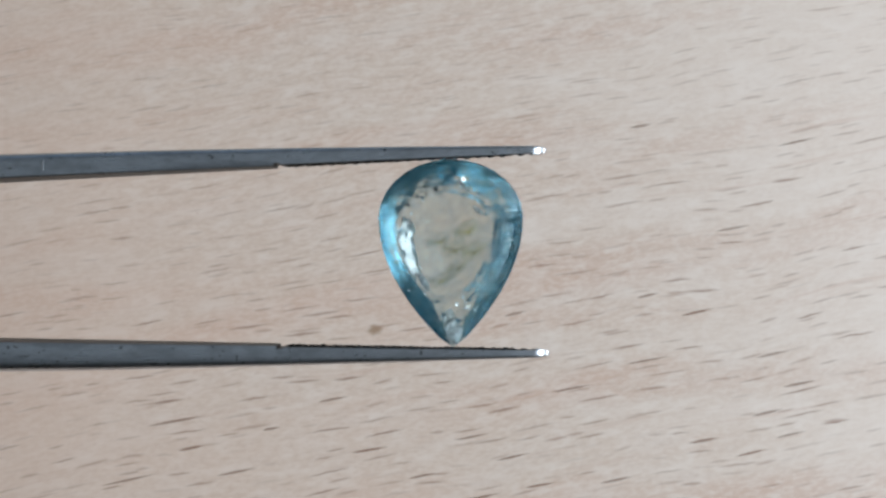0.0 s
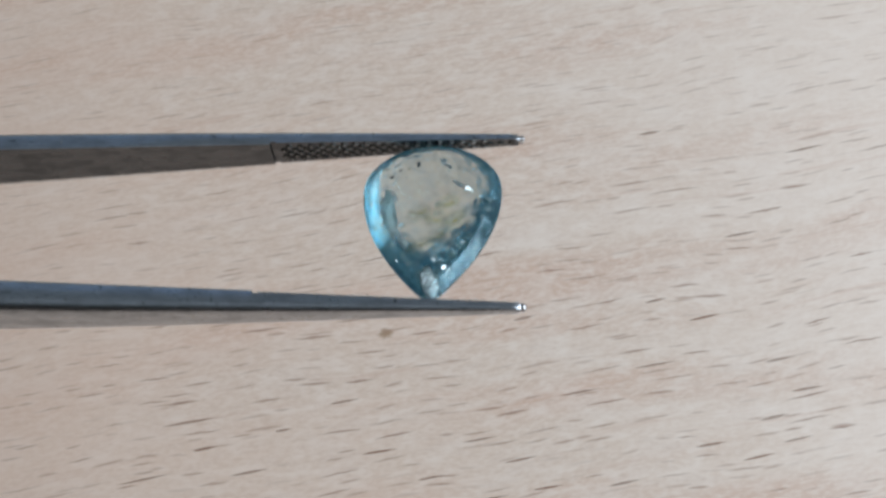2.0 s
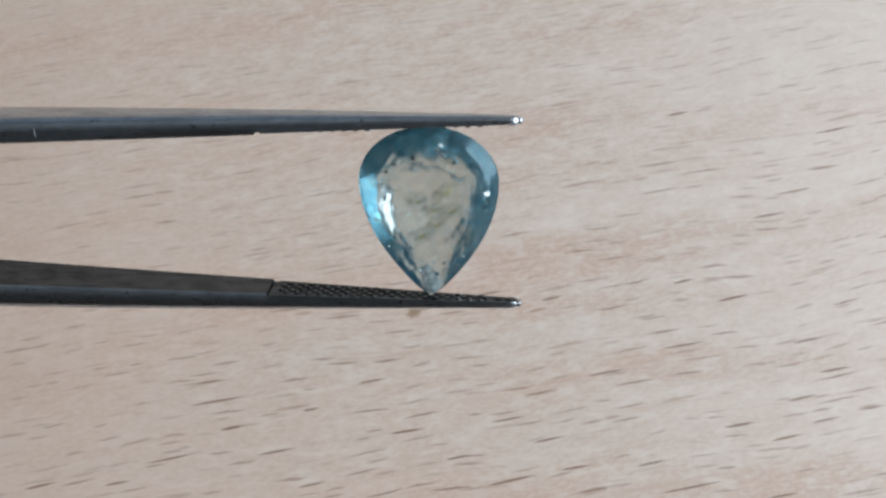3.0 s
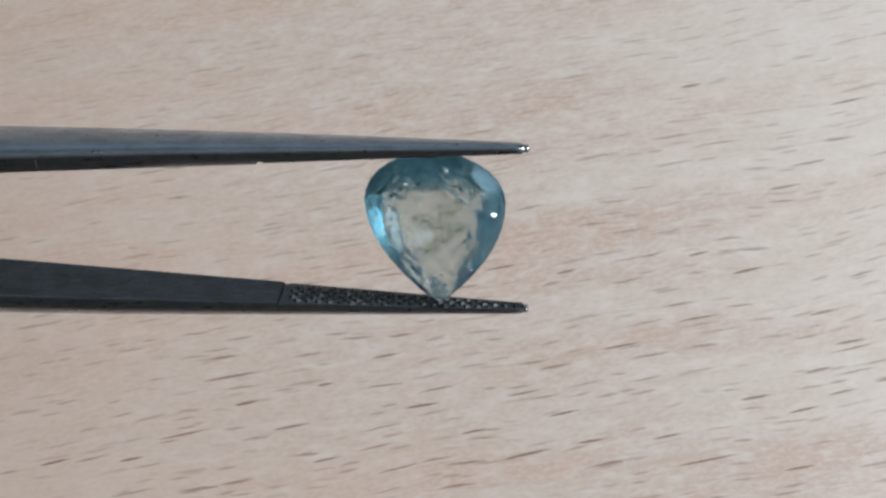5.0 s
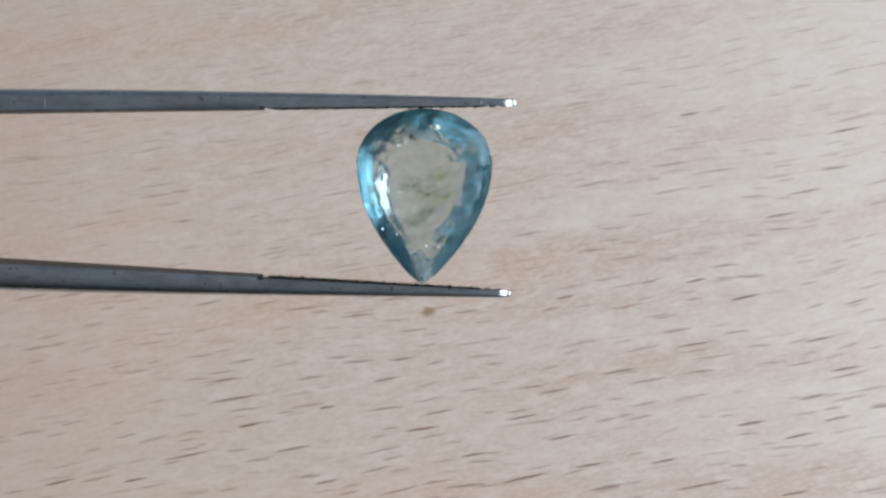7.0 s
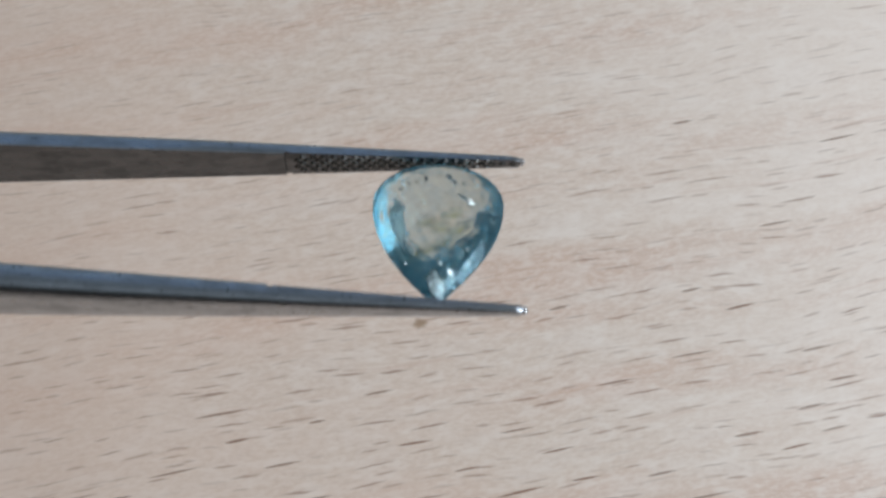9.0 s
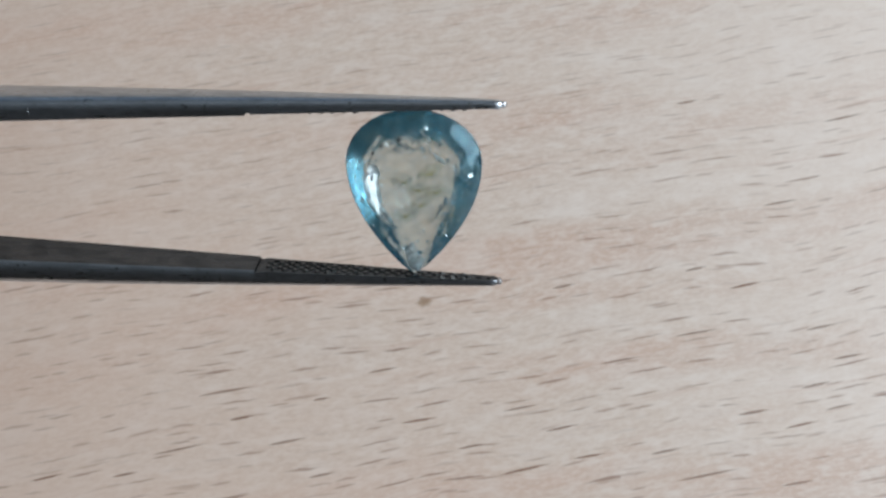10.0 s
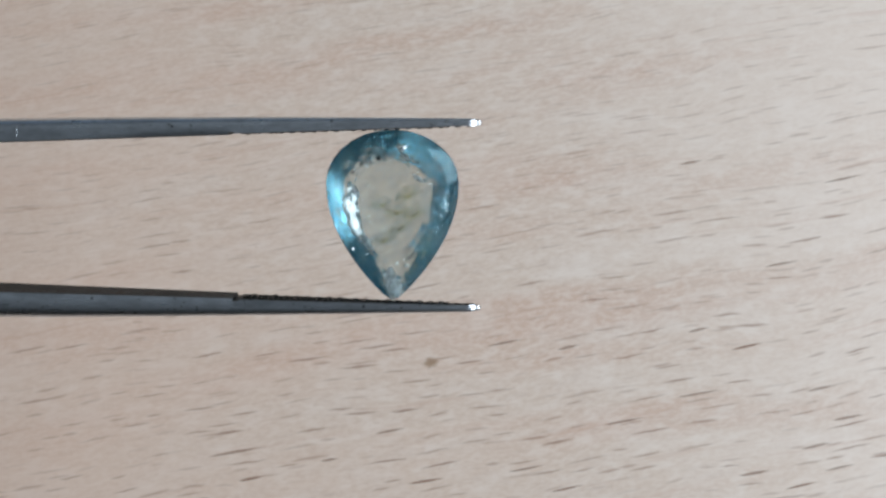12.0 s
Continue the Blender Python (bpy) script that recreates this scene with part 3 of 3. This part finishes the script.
def gemstone():
    """A hand-cut stone: a smooth girdle, and rings of slightly uneven facet corners above and below it."""
    rng = random.Random(21)
    bm = bmesh.new()
    rings = (
        # corners, reach across and along, shift across, height, start, unevenness
        (12, 0.67, 0.68, 0.0, 0.98, 0.0, 0.000),
        (17, 0.86, 0.86, 0.0, 0.72, 0.5, 0.014),
        (34, 1.0, 1.0, 0.0, 0.12, 0.0, 0.000),
        (34, 1.0, 1.0, 0.0, -0.12, 0.0, 0.000),
        (9, 0.955, 0.95, 0.0, -0.68, 0.3, 0.014),
        (12, 0.87, 0.84, -0.10, -1.22, 0.4, 0.035),
        (11, 0.67, 0.61, -0.35, -2.35, 0.0, 0.03),
        (7, 0.38, 0.35, -0.45, -3.06, 0.5, 0.03),
        (4, 0.14, 0.15, -0.5, -3.42, 0.2, 0.02),
    )
    for count, sx, sy, shift, z, start, uneven in rings:
        for i in range(count):
            x, y = pear((i + start) / count)
            k = 1 + rng.uniform(-uneven, uneven)
            bm.verts.new(Vector((shift + x * sx * k, 0.9 + (y - 0.9) * sy * k, z * (1 + rng.uniform(-uneven, uneven)))) * MM)
    made = bmesh.ops.convex_hull(bm, input=bm.verts[:])
    loose = [v for v in bm.verts if not v.link_faces]
    bmesh.ops.delete(bm, geom=loose, context="VERTS")
    bmesh.ops.dissolve_limit(bm, angle_limit=radians(0.6), verts=bm.verts[:], edges=bm.edges[:])
    stone = tagged(part("gemstone", bm, BERYL), "pear-cut pale sea-blue gemstone with small dark inclusions", "gemstone")
    rng = random.Random(11)

    def fleck(size, flat):
        b = bmesh.new()
        bmesh.ops.create_icosphere(b, subdivisions=1, radius=size * MM)
        for v in b.verts:
            v.co *= rng.uniform(0.55, 1.25)
            v.co.z *= flat
        return b

    def glint(x, y, z, size):
        ob = part("glint", fleck(size, 0.12), GLINT, stone, "small mirror fleck added as inner sparkle")
        ob.location = (x * MM, y * MM, z * MM)
        ob.rotation_euler = (rng.uniform(-0.9, 0.7), rng.uniform(-0.2, 0.9), rng.uniform(-0.6, 0.6))

    for x, y, z, size in ((-1.0, 4.4, 0.62, 0.21), (-2.3, 3.9, 0.6, 0.13), (-2.9, 3.3, 0.55, 0.16), (-1.7, 4.1, 0.6, 0.09), (1.9, 4.1, 0.6, 0.13), (-0.5, 3.9, 0.4, 0.06), (-1.6, 3.0, 0.0, 0.05), (1.1, 2.2, -0.4, 0.05)):
        ob = part("inclusion", fleck(size, 0.7), SPECK, stone, "tiny dark speck")
        ob.location = (x * MM, y * MM, z * MM)
    for x, y, z, size in ((0.2, 0.3, -0.9, 1.0), (1.5, 0.1, -0.8, 1.0), (-0.8, -1.8, -0.9, 1.0), (0.4, -1.0, -1.2, 1.0), (1.0, 1.6, -0.8, 0.9), (-0.9, 0.9, -0.9, 0.9)):
        ob = part("stain", fleck(size, 0.06), STAIN, stone, "faint ochre stain inside")
        ob.location = (x * MM, y * MM, z * MM)
        ob.scale = (1.5, 0.9, 1.0)
        ob.rotation_euler = (rng.uniform(-0.5, 0.5), rng.uniform(-0.5, 0.5), rng.uniform(0.1, 0.7))
    # mirror flecks added where the stone sparkles
    for x, y, z, size in ((0.8, 5.0, -0.2, 0.22), (1.3, 4.5, -0.2, 0.14), (2.5, 2.7, -0.5, 0.22), (4.0, 1.6, -0.1, 0.2), (3.9, 0.9, -0.2, 0.14), (-0.5, -4.3, -0.2, 0.32), (0.4, -4.6, 0.0, 0.22), (0.9, -3.7, -0.4, 0.2), (-3.7, -0.5, -0.2, 0.2)):
        glint(x, y, z, size)
    # milky veils and painted highlights follow the edge of the clear middle
    for x, y, z, a, b, turn in ((-2.75, -0.9, 0.0, 0.13, 1.1, 0.36), (-0.1, -4.7, 0.0, 0.42, 0.75, 0.1), (1.9, 2.9, 0.1, 0.16, 0.5, 0.9), (0.9, 4.6, 0.2, 0.12, 0.6, 0.8), (0.05, -5.3, 0.0, 0.5, 0.9, 0.1), (-2.9, 1.9, 0.1, 0.34, 0.55, 0.5), (-2.0, -1.7, 0.0, 0.16, 0.9, 0.5)):
        bm = bmesh.new()
        bmesh.ops.create_icosphere(bm, subdivisions=3, radius=MM)
        for v in bm.verts:
            k = 1 + 0.4 * noise.noise(v.co / MM * 1.7 + Vector((x, y, 0))) + 0.3 * noise.noise(v.co / MM * 4.0 + Vector((y, x, 0)))
            v.co = Vector((v.co.x * a * k, v.co.y * b * k, v.co.z * 0.1 * k))
        ob = part("veil", bm, VEIL_HIGHLIGHT, stone, "long milky veil and painted highlight inside", smooth=180)
        ob.location = (x * MM, y * MM, z * MM)
        ob.rotation_euler = (0, 0.25, turn)
    # one long curved mirror plate, added as the highlight along the clear middle
    bm = bmesh.new()
    bmesh.ops.create_icosphere(bm, subdivisions=4, radius=MM)
    for v in bm.verts:
        p = v.co / MM
        k = 1 + 0.42 * noise.noise(p * 2.3) + 0.28 * noise.noise(p * 6.0)
        v.co = Vector((p.x * 0.48 * k + 0.25 * p.y * p.y, p.y * 1.7 * k, p.z * 0.025)) * MM
    ob = part("glint", bm, HIGHLIGHT, stone, "long curved mirror plate added as a highlight", smooth=180)
    ob.location = (-3.0 * MM, 0.25 * MM, 0.42 * MM)
    ob.rotation_euler = (-0.06, 0.34, 0.14)
    # a scatter of tiny mirror flecks, added as sparkle in the lower and outer parts
    k = 0
    while k < 105:
        a, r = rng.uniform(0, 2 * math.pi), rng.uniform(0.58, 0.9)
        x, y = 5.0 * r * math.cos(a), 0.4 + 5.6 * r * math.sin(a)
        if y > 4.6 or abs(x) > 4.6 * min(1.0, 1 - (max(0.0, 2.4 - y) / 8.9) ** 2) - 0.25:
            continue
        # half of them lie close under the crown, the others deeper
        across = max(r, abs(x) / (5.0 * (1 - (max(0.0, 2.43 - y) / 8.95) ** 2)))
        z = min(0.8, 0.12 + (1 - across) * 4.3) - 0.2 if k % 2 else rng.uniform(-0.7, 0.25)
        glint(x, y, z, rng.uniform(0.05, 0.09 if k % 3 else 0.16))
        k += 1
    return stone


room()
table()
held_tweezers = tweezers()
held_stone = gemstone()


# ---------------------------------------------------------------- movement
def motions():
    # the stone goes with the tweezers: seconds, then metres and degrees
    rows = [
        (0.00, pose(0.00343, -0.01142, 0.06315, 11.45, -0.49, 0.40)),
        (0.20, pose(0.00237, -0.01139, 0.06307, 15.42, -2.30, -0.14)),
        (0.30, pose(0.00126, -0.01109, 0.06332, 20.20, -3.22, -0.59)),
        (0.40, pose(0.00058, -0.01128, 0.06307, 25.84, -4.09, -0.88)),
        (0.50, pose(-0.00114, -0.01168, 0.06288, 33.58, -4.66, -1.20)),
        (0.60, pose(-0.00200, -0.01118, 0.06295, 37.24, -4.48, -1.10)),
        (0.70, pose(-0.00254, -0.01109, 0.06295, 37.46, -3.98, -0.94)),
        (0.80, pose(-0.00146, -0.01113, 0.06300, 30.70, -3.44, -0.78)),
        (0.90, pose(-0.00077, -0.01039, 0.06327, 19.24, -3.07, -0.53)),
        (1.00, pose(0.00030, -0.01077, 0.06307, 7.75, -2.64, -0.45)),
        (1.10, pose(0.00071, -0.01063, 0.06296, -1.82, -2.85, -0.38)),
        (1.20, pose(0.00076, -0.01020, 0.06317, -11.72, -3.32, -0.21)),
        (1.30, pose(0.00088, -0.00934, 0.06343, -17.19, -3.65, 0.04)),
        (1.40, pose(0.00117, -0.00841, 0.06367, -24.10, -3.80, 0.38)),
        (1.50, pose(0.00095, -0.00808, 0.06372, -33.92, -3.90, 0.66)),
        (1.60, pose(0.00086, -0.00809, 0.06373, -42.32, -3.86, 0.68)),
        (1.70, pose(0.00133, -0.00781, 0.06386, -48.01, -3.69, 0.68)),
        (1.80, pose(0.00191, -0.00801, 0.06391, -47.56, -3.77, 1.07)),
        (1.90, pose(0.00209, -0.00883, 0.06376, -36.03, -3.73, 0.48)),
        (2.00, pose(0.00256, -0.00951, 0.06357, -18.43, -3.55, -0.35)),
        (2.10, pose(0.00207, -0.00979, 0.06334, 0.57, -3.42, -0.71)),
        (2.40, pose(-0.00031, -0.01216, 0.06198, 32.01, -3.73, -1.75)),
        (2.50, pose(-0.00093, -0.01287, 0.06164, 37.18, -3.51, -2.18)),
        (2.70, pose(-0.00151, -0.01202, 0.06234, 43.13, -4.08, -2.34)),
        (4.30, pose(0.00093, -0.00867, 0.06138, -40.52, -3.92, -0.21)),
        (4.40, pose(0.00041, -0.00844, 0.06152, -17.72, -3.11, -0.17)),
        (4.50, pose(0.00022, -0.00815, 0.06172, 2.88, -2.70, 0.28)),
        (4.60, pose(-0.00004, -0.00923, 0.06178, 14.76, -2.34, -0.71)),
        (4.70, pose(-0.00104, -0.01105, 0.06150, 23.99, -3.05, -1.19)),
        (4.80, pose(-0.00168, -0.01328, 0.06088, 35.64, -3.55, -1.76)),
        (4.90, pose(-0.00211, -0.01369, 0.06082, 43.59, -4.06, -2.34)),
        (5.00, pose(-0.00227, -0.01422, 0.06079, 48.35, -4.31, -2.84)),
        (5.10, pose(-0.00224, -0.01424, 0.06085, 53.06, -4.27, -2.89)),
        (5.20, pose(-0.00228, -0.01340, 0.06114, 57.22, -4.35, -2.81)),
        (5.30, pose(-0.00203, -0.01217, 0.06152, 58.51, -4.15, -2.78)),
        (5.40, pose(-0.00194, -0.01247, 0.06158, 55.61, -3.76, -2.83)),
        (5.50, pose(-0.00229, -0.01344, 0.06137, 51.84, -3.55, -2.75)),
        (5.60, pose(-0.00238, -0.01291, 0.06101, 46.84, -2.97, -2.41)),
        (5.70, pose(-0.00184, -0.01146, 0.06075, 37.32, -2.05, -2.02)),
        (5.80, pose(-0.00133, -0.01016, 0.06053, 25.41, -0.97, -1.64)),
        (5.90, pose(-0.00122, -0.01027, 0.05998, 17.05, 0.11, -1.32)),
        (6.00, pose(-0.00090, -0.01070, 0.05936, 11.01, 0.98, -1.18)),
        (6.10, pose(-0.00115, -0.01044, 0.05947, 2.42, 0.56, -1.22)),
        (6.20, pose(-0.00126, -0.01010, 0.05983, -8.42, -0.05, -1.05)),
        (6.30, pose(-0.00086, -0.00998, 0.06014, -15.78, -0.78, -1.07)),
        (6.40, pose(-0.00059, -0.00882, 0.06062, -20.38, -1.44, -1.05)),
        (6.50, pose(-0.00036, -0.00833, 0.06090, -19.99, -1.96, -1.06)),
        (6.60, pose(-0.00149, -0.00834, 0.06101, -8.46, -1.75, -1.15)),
        (6.70, pose(-0.00235, -0.00813, 0.06113, 4.85, -1.35, -1.22)),
        (6.80, pose(-0.00271, -0.00896, 0.06094, 14.72, -0.91, -1.33)),
        (6.90, pose(-0.00300, -0.00926, 0.06089, 18.43, -0.48, -1.43)),
        (7.00, pose(-0.00338, -0.00872, 0.06127, 15.82, -0.22, -1.46)),
        (7.20, pose(-0.00238, -0.00770, 0.05900, 1.17, 1.26, -1.00)),
        (7.55, pose(-0.00252, -0.00846, 0.05867, -12.00, 1.08, -1.38)),
        (8.20, pose(-0.00280, -0.00997, 0.05803, 26.00, 0.71, -2.14)),
        (8.80, pose(-0.00309, -0.01148, 0.05738, -8.41, 0.35, -2.89)),
        (8.90, pose(-0.00313, -0.01178, 0.05667, -16.17, -0.18, -2.46)),
        (9.00, pose(-0.00294, -0.01024, 0.05655, -23.58, -0.62, -2.11)),
        (9.10, pose(-0.00274, -0.00956, 0.05703, -27.15, -0.43, -2.01)),
        (9.20, pose(-0.00278, -0.00955, 0.05756, -26.90, -0.15, -1.94)),
        (9.30, pose(-0.00350, -0.00977, 0.05806, -17.74, 0.19, -1.70)),
        (9.40, pose(-0.00288, -0.01006, 0.05846, -5.64, 0.69, -1.57)),
        (9.50, pose(-0.00284, -0.01048, 0.05882, 6.90, 1.04, -1.29)),
        (9.60, pose(-0.00323, -0.01072, 0.05876, 16.59, 0.40, -1.48)),
        (9.70, pose(-0.00367, -0.01108, 0.05856, 23.97, -0.58, -1.70)),
        (9.80, pose(-0.00397, -0.01119, 0.05851, 32.35, -1.42, -2.11)),
        (9.90, pose(-0.00401, -0.01091, 0.05851, 38.44, -2.35, -2.46)),
        (10.00, pose(-0.00451, -0.01089, 0.05838, 38.06, -2.90, -2.73)),
        (10.10, pose(-0.00410, -0.01027, 0.05801, 29.68, -2.63, -2.43)),
        (10.20, pose(-0.00380, -0.01009, 0.05743, 18.99, -2.05, -2.03)),
        (10.30, pose(-0.00323, -0.00963, 0.05703, 7.45, -1.49, -1.65)),
        (10.40, pose(-0.00269, -0.00938, 0.05661, -0.89, -1.00, -1.37)),
        (10.50, pose(-0.00327, -0.00924, 0.05620, -10.34, -0.62, -1.14)),
        (10.60, pose(-0.00365, -0.00885, 0.05638, -17.93, -0.82, -0.96)),
        (10.70, pose(-0.00398, -0.00792, 0.05682, -27.12, -1.22, -0.42)),
        (10.80, pose(-0.00390, -0.00710, 0.05725, -34.20, -1.28, -0.49)),
        (10.90, pose(-0.00377, -0.00603, 0.05772, -36.43, -1.69, -0.36)),
        (11.00, pose(-0.00353, -0.00553, 0.05802, -34.62, -1.86, -0.35)),
        (11.10, pose(-0.00388, -0.00447, 0.05832, -28.08, -2.15, -0.56)),
        (11.20, pose(-0.00370, -0.00486, 0.05829, -16.92, -1.95, -0.65)),
        (11.30, pose(-0.00468, -0.00549, 0.05817, -7.71, -1.88, -0.75)),
        (11.40, pose(-0.00548, -0.00575, 0.05815, 3.09, -1.92, -0.92)),
        (11.50, pose(-0.00571, -0.00582, 0.05828, 8.54, -1.94, -1.06)),
        (11.60, pose(-0.00549, -0.00534, 0.05873, 13.95, -1.88, -0.96)),
        (11.70, pose(-0.00589, -0.00500, 0.05886, 18.73, -1.56, -0.87)),
        (11.80, pose(-0.00668, -0.00422, 0.05918, 22.20, -1.23, -0.77)),
        (12.00, pose(-0.00738, -0.00385, 0.05960, 20.06, -0.83, -0.51)),
    ]
    walk(held_tweezers, rows)
    walk(held_stone, rows)


motions()
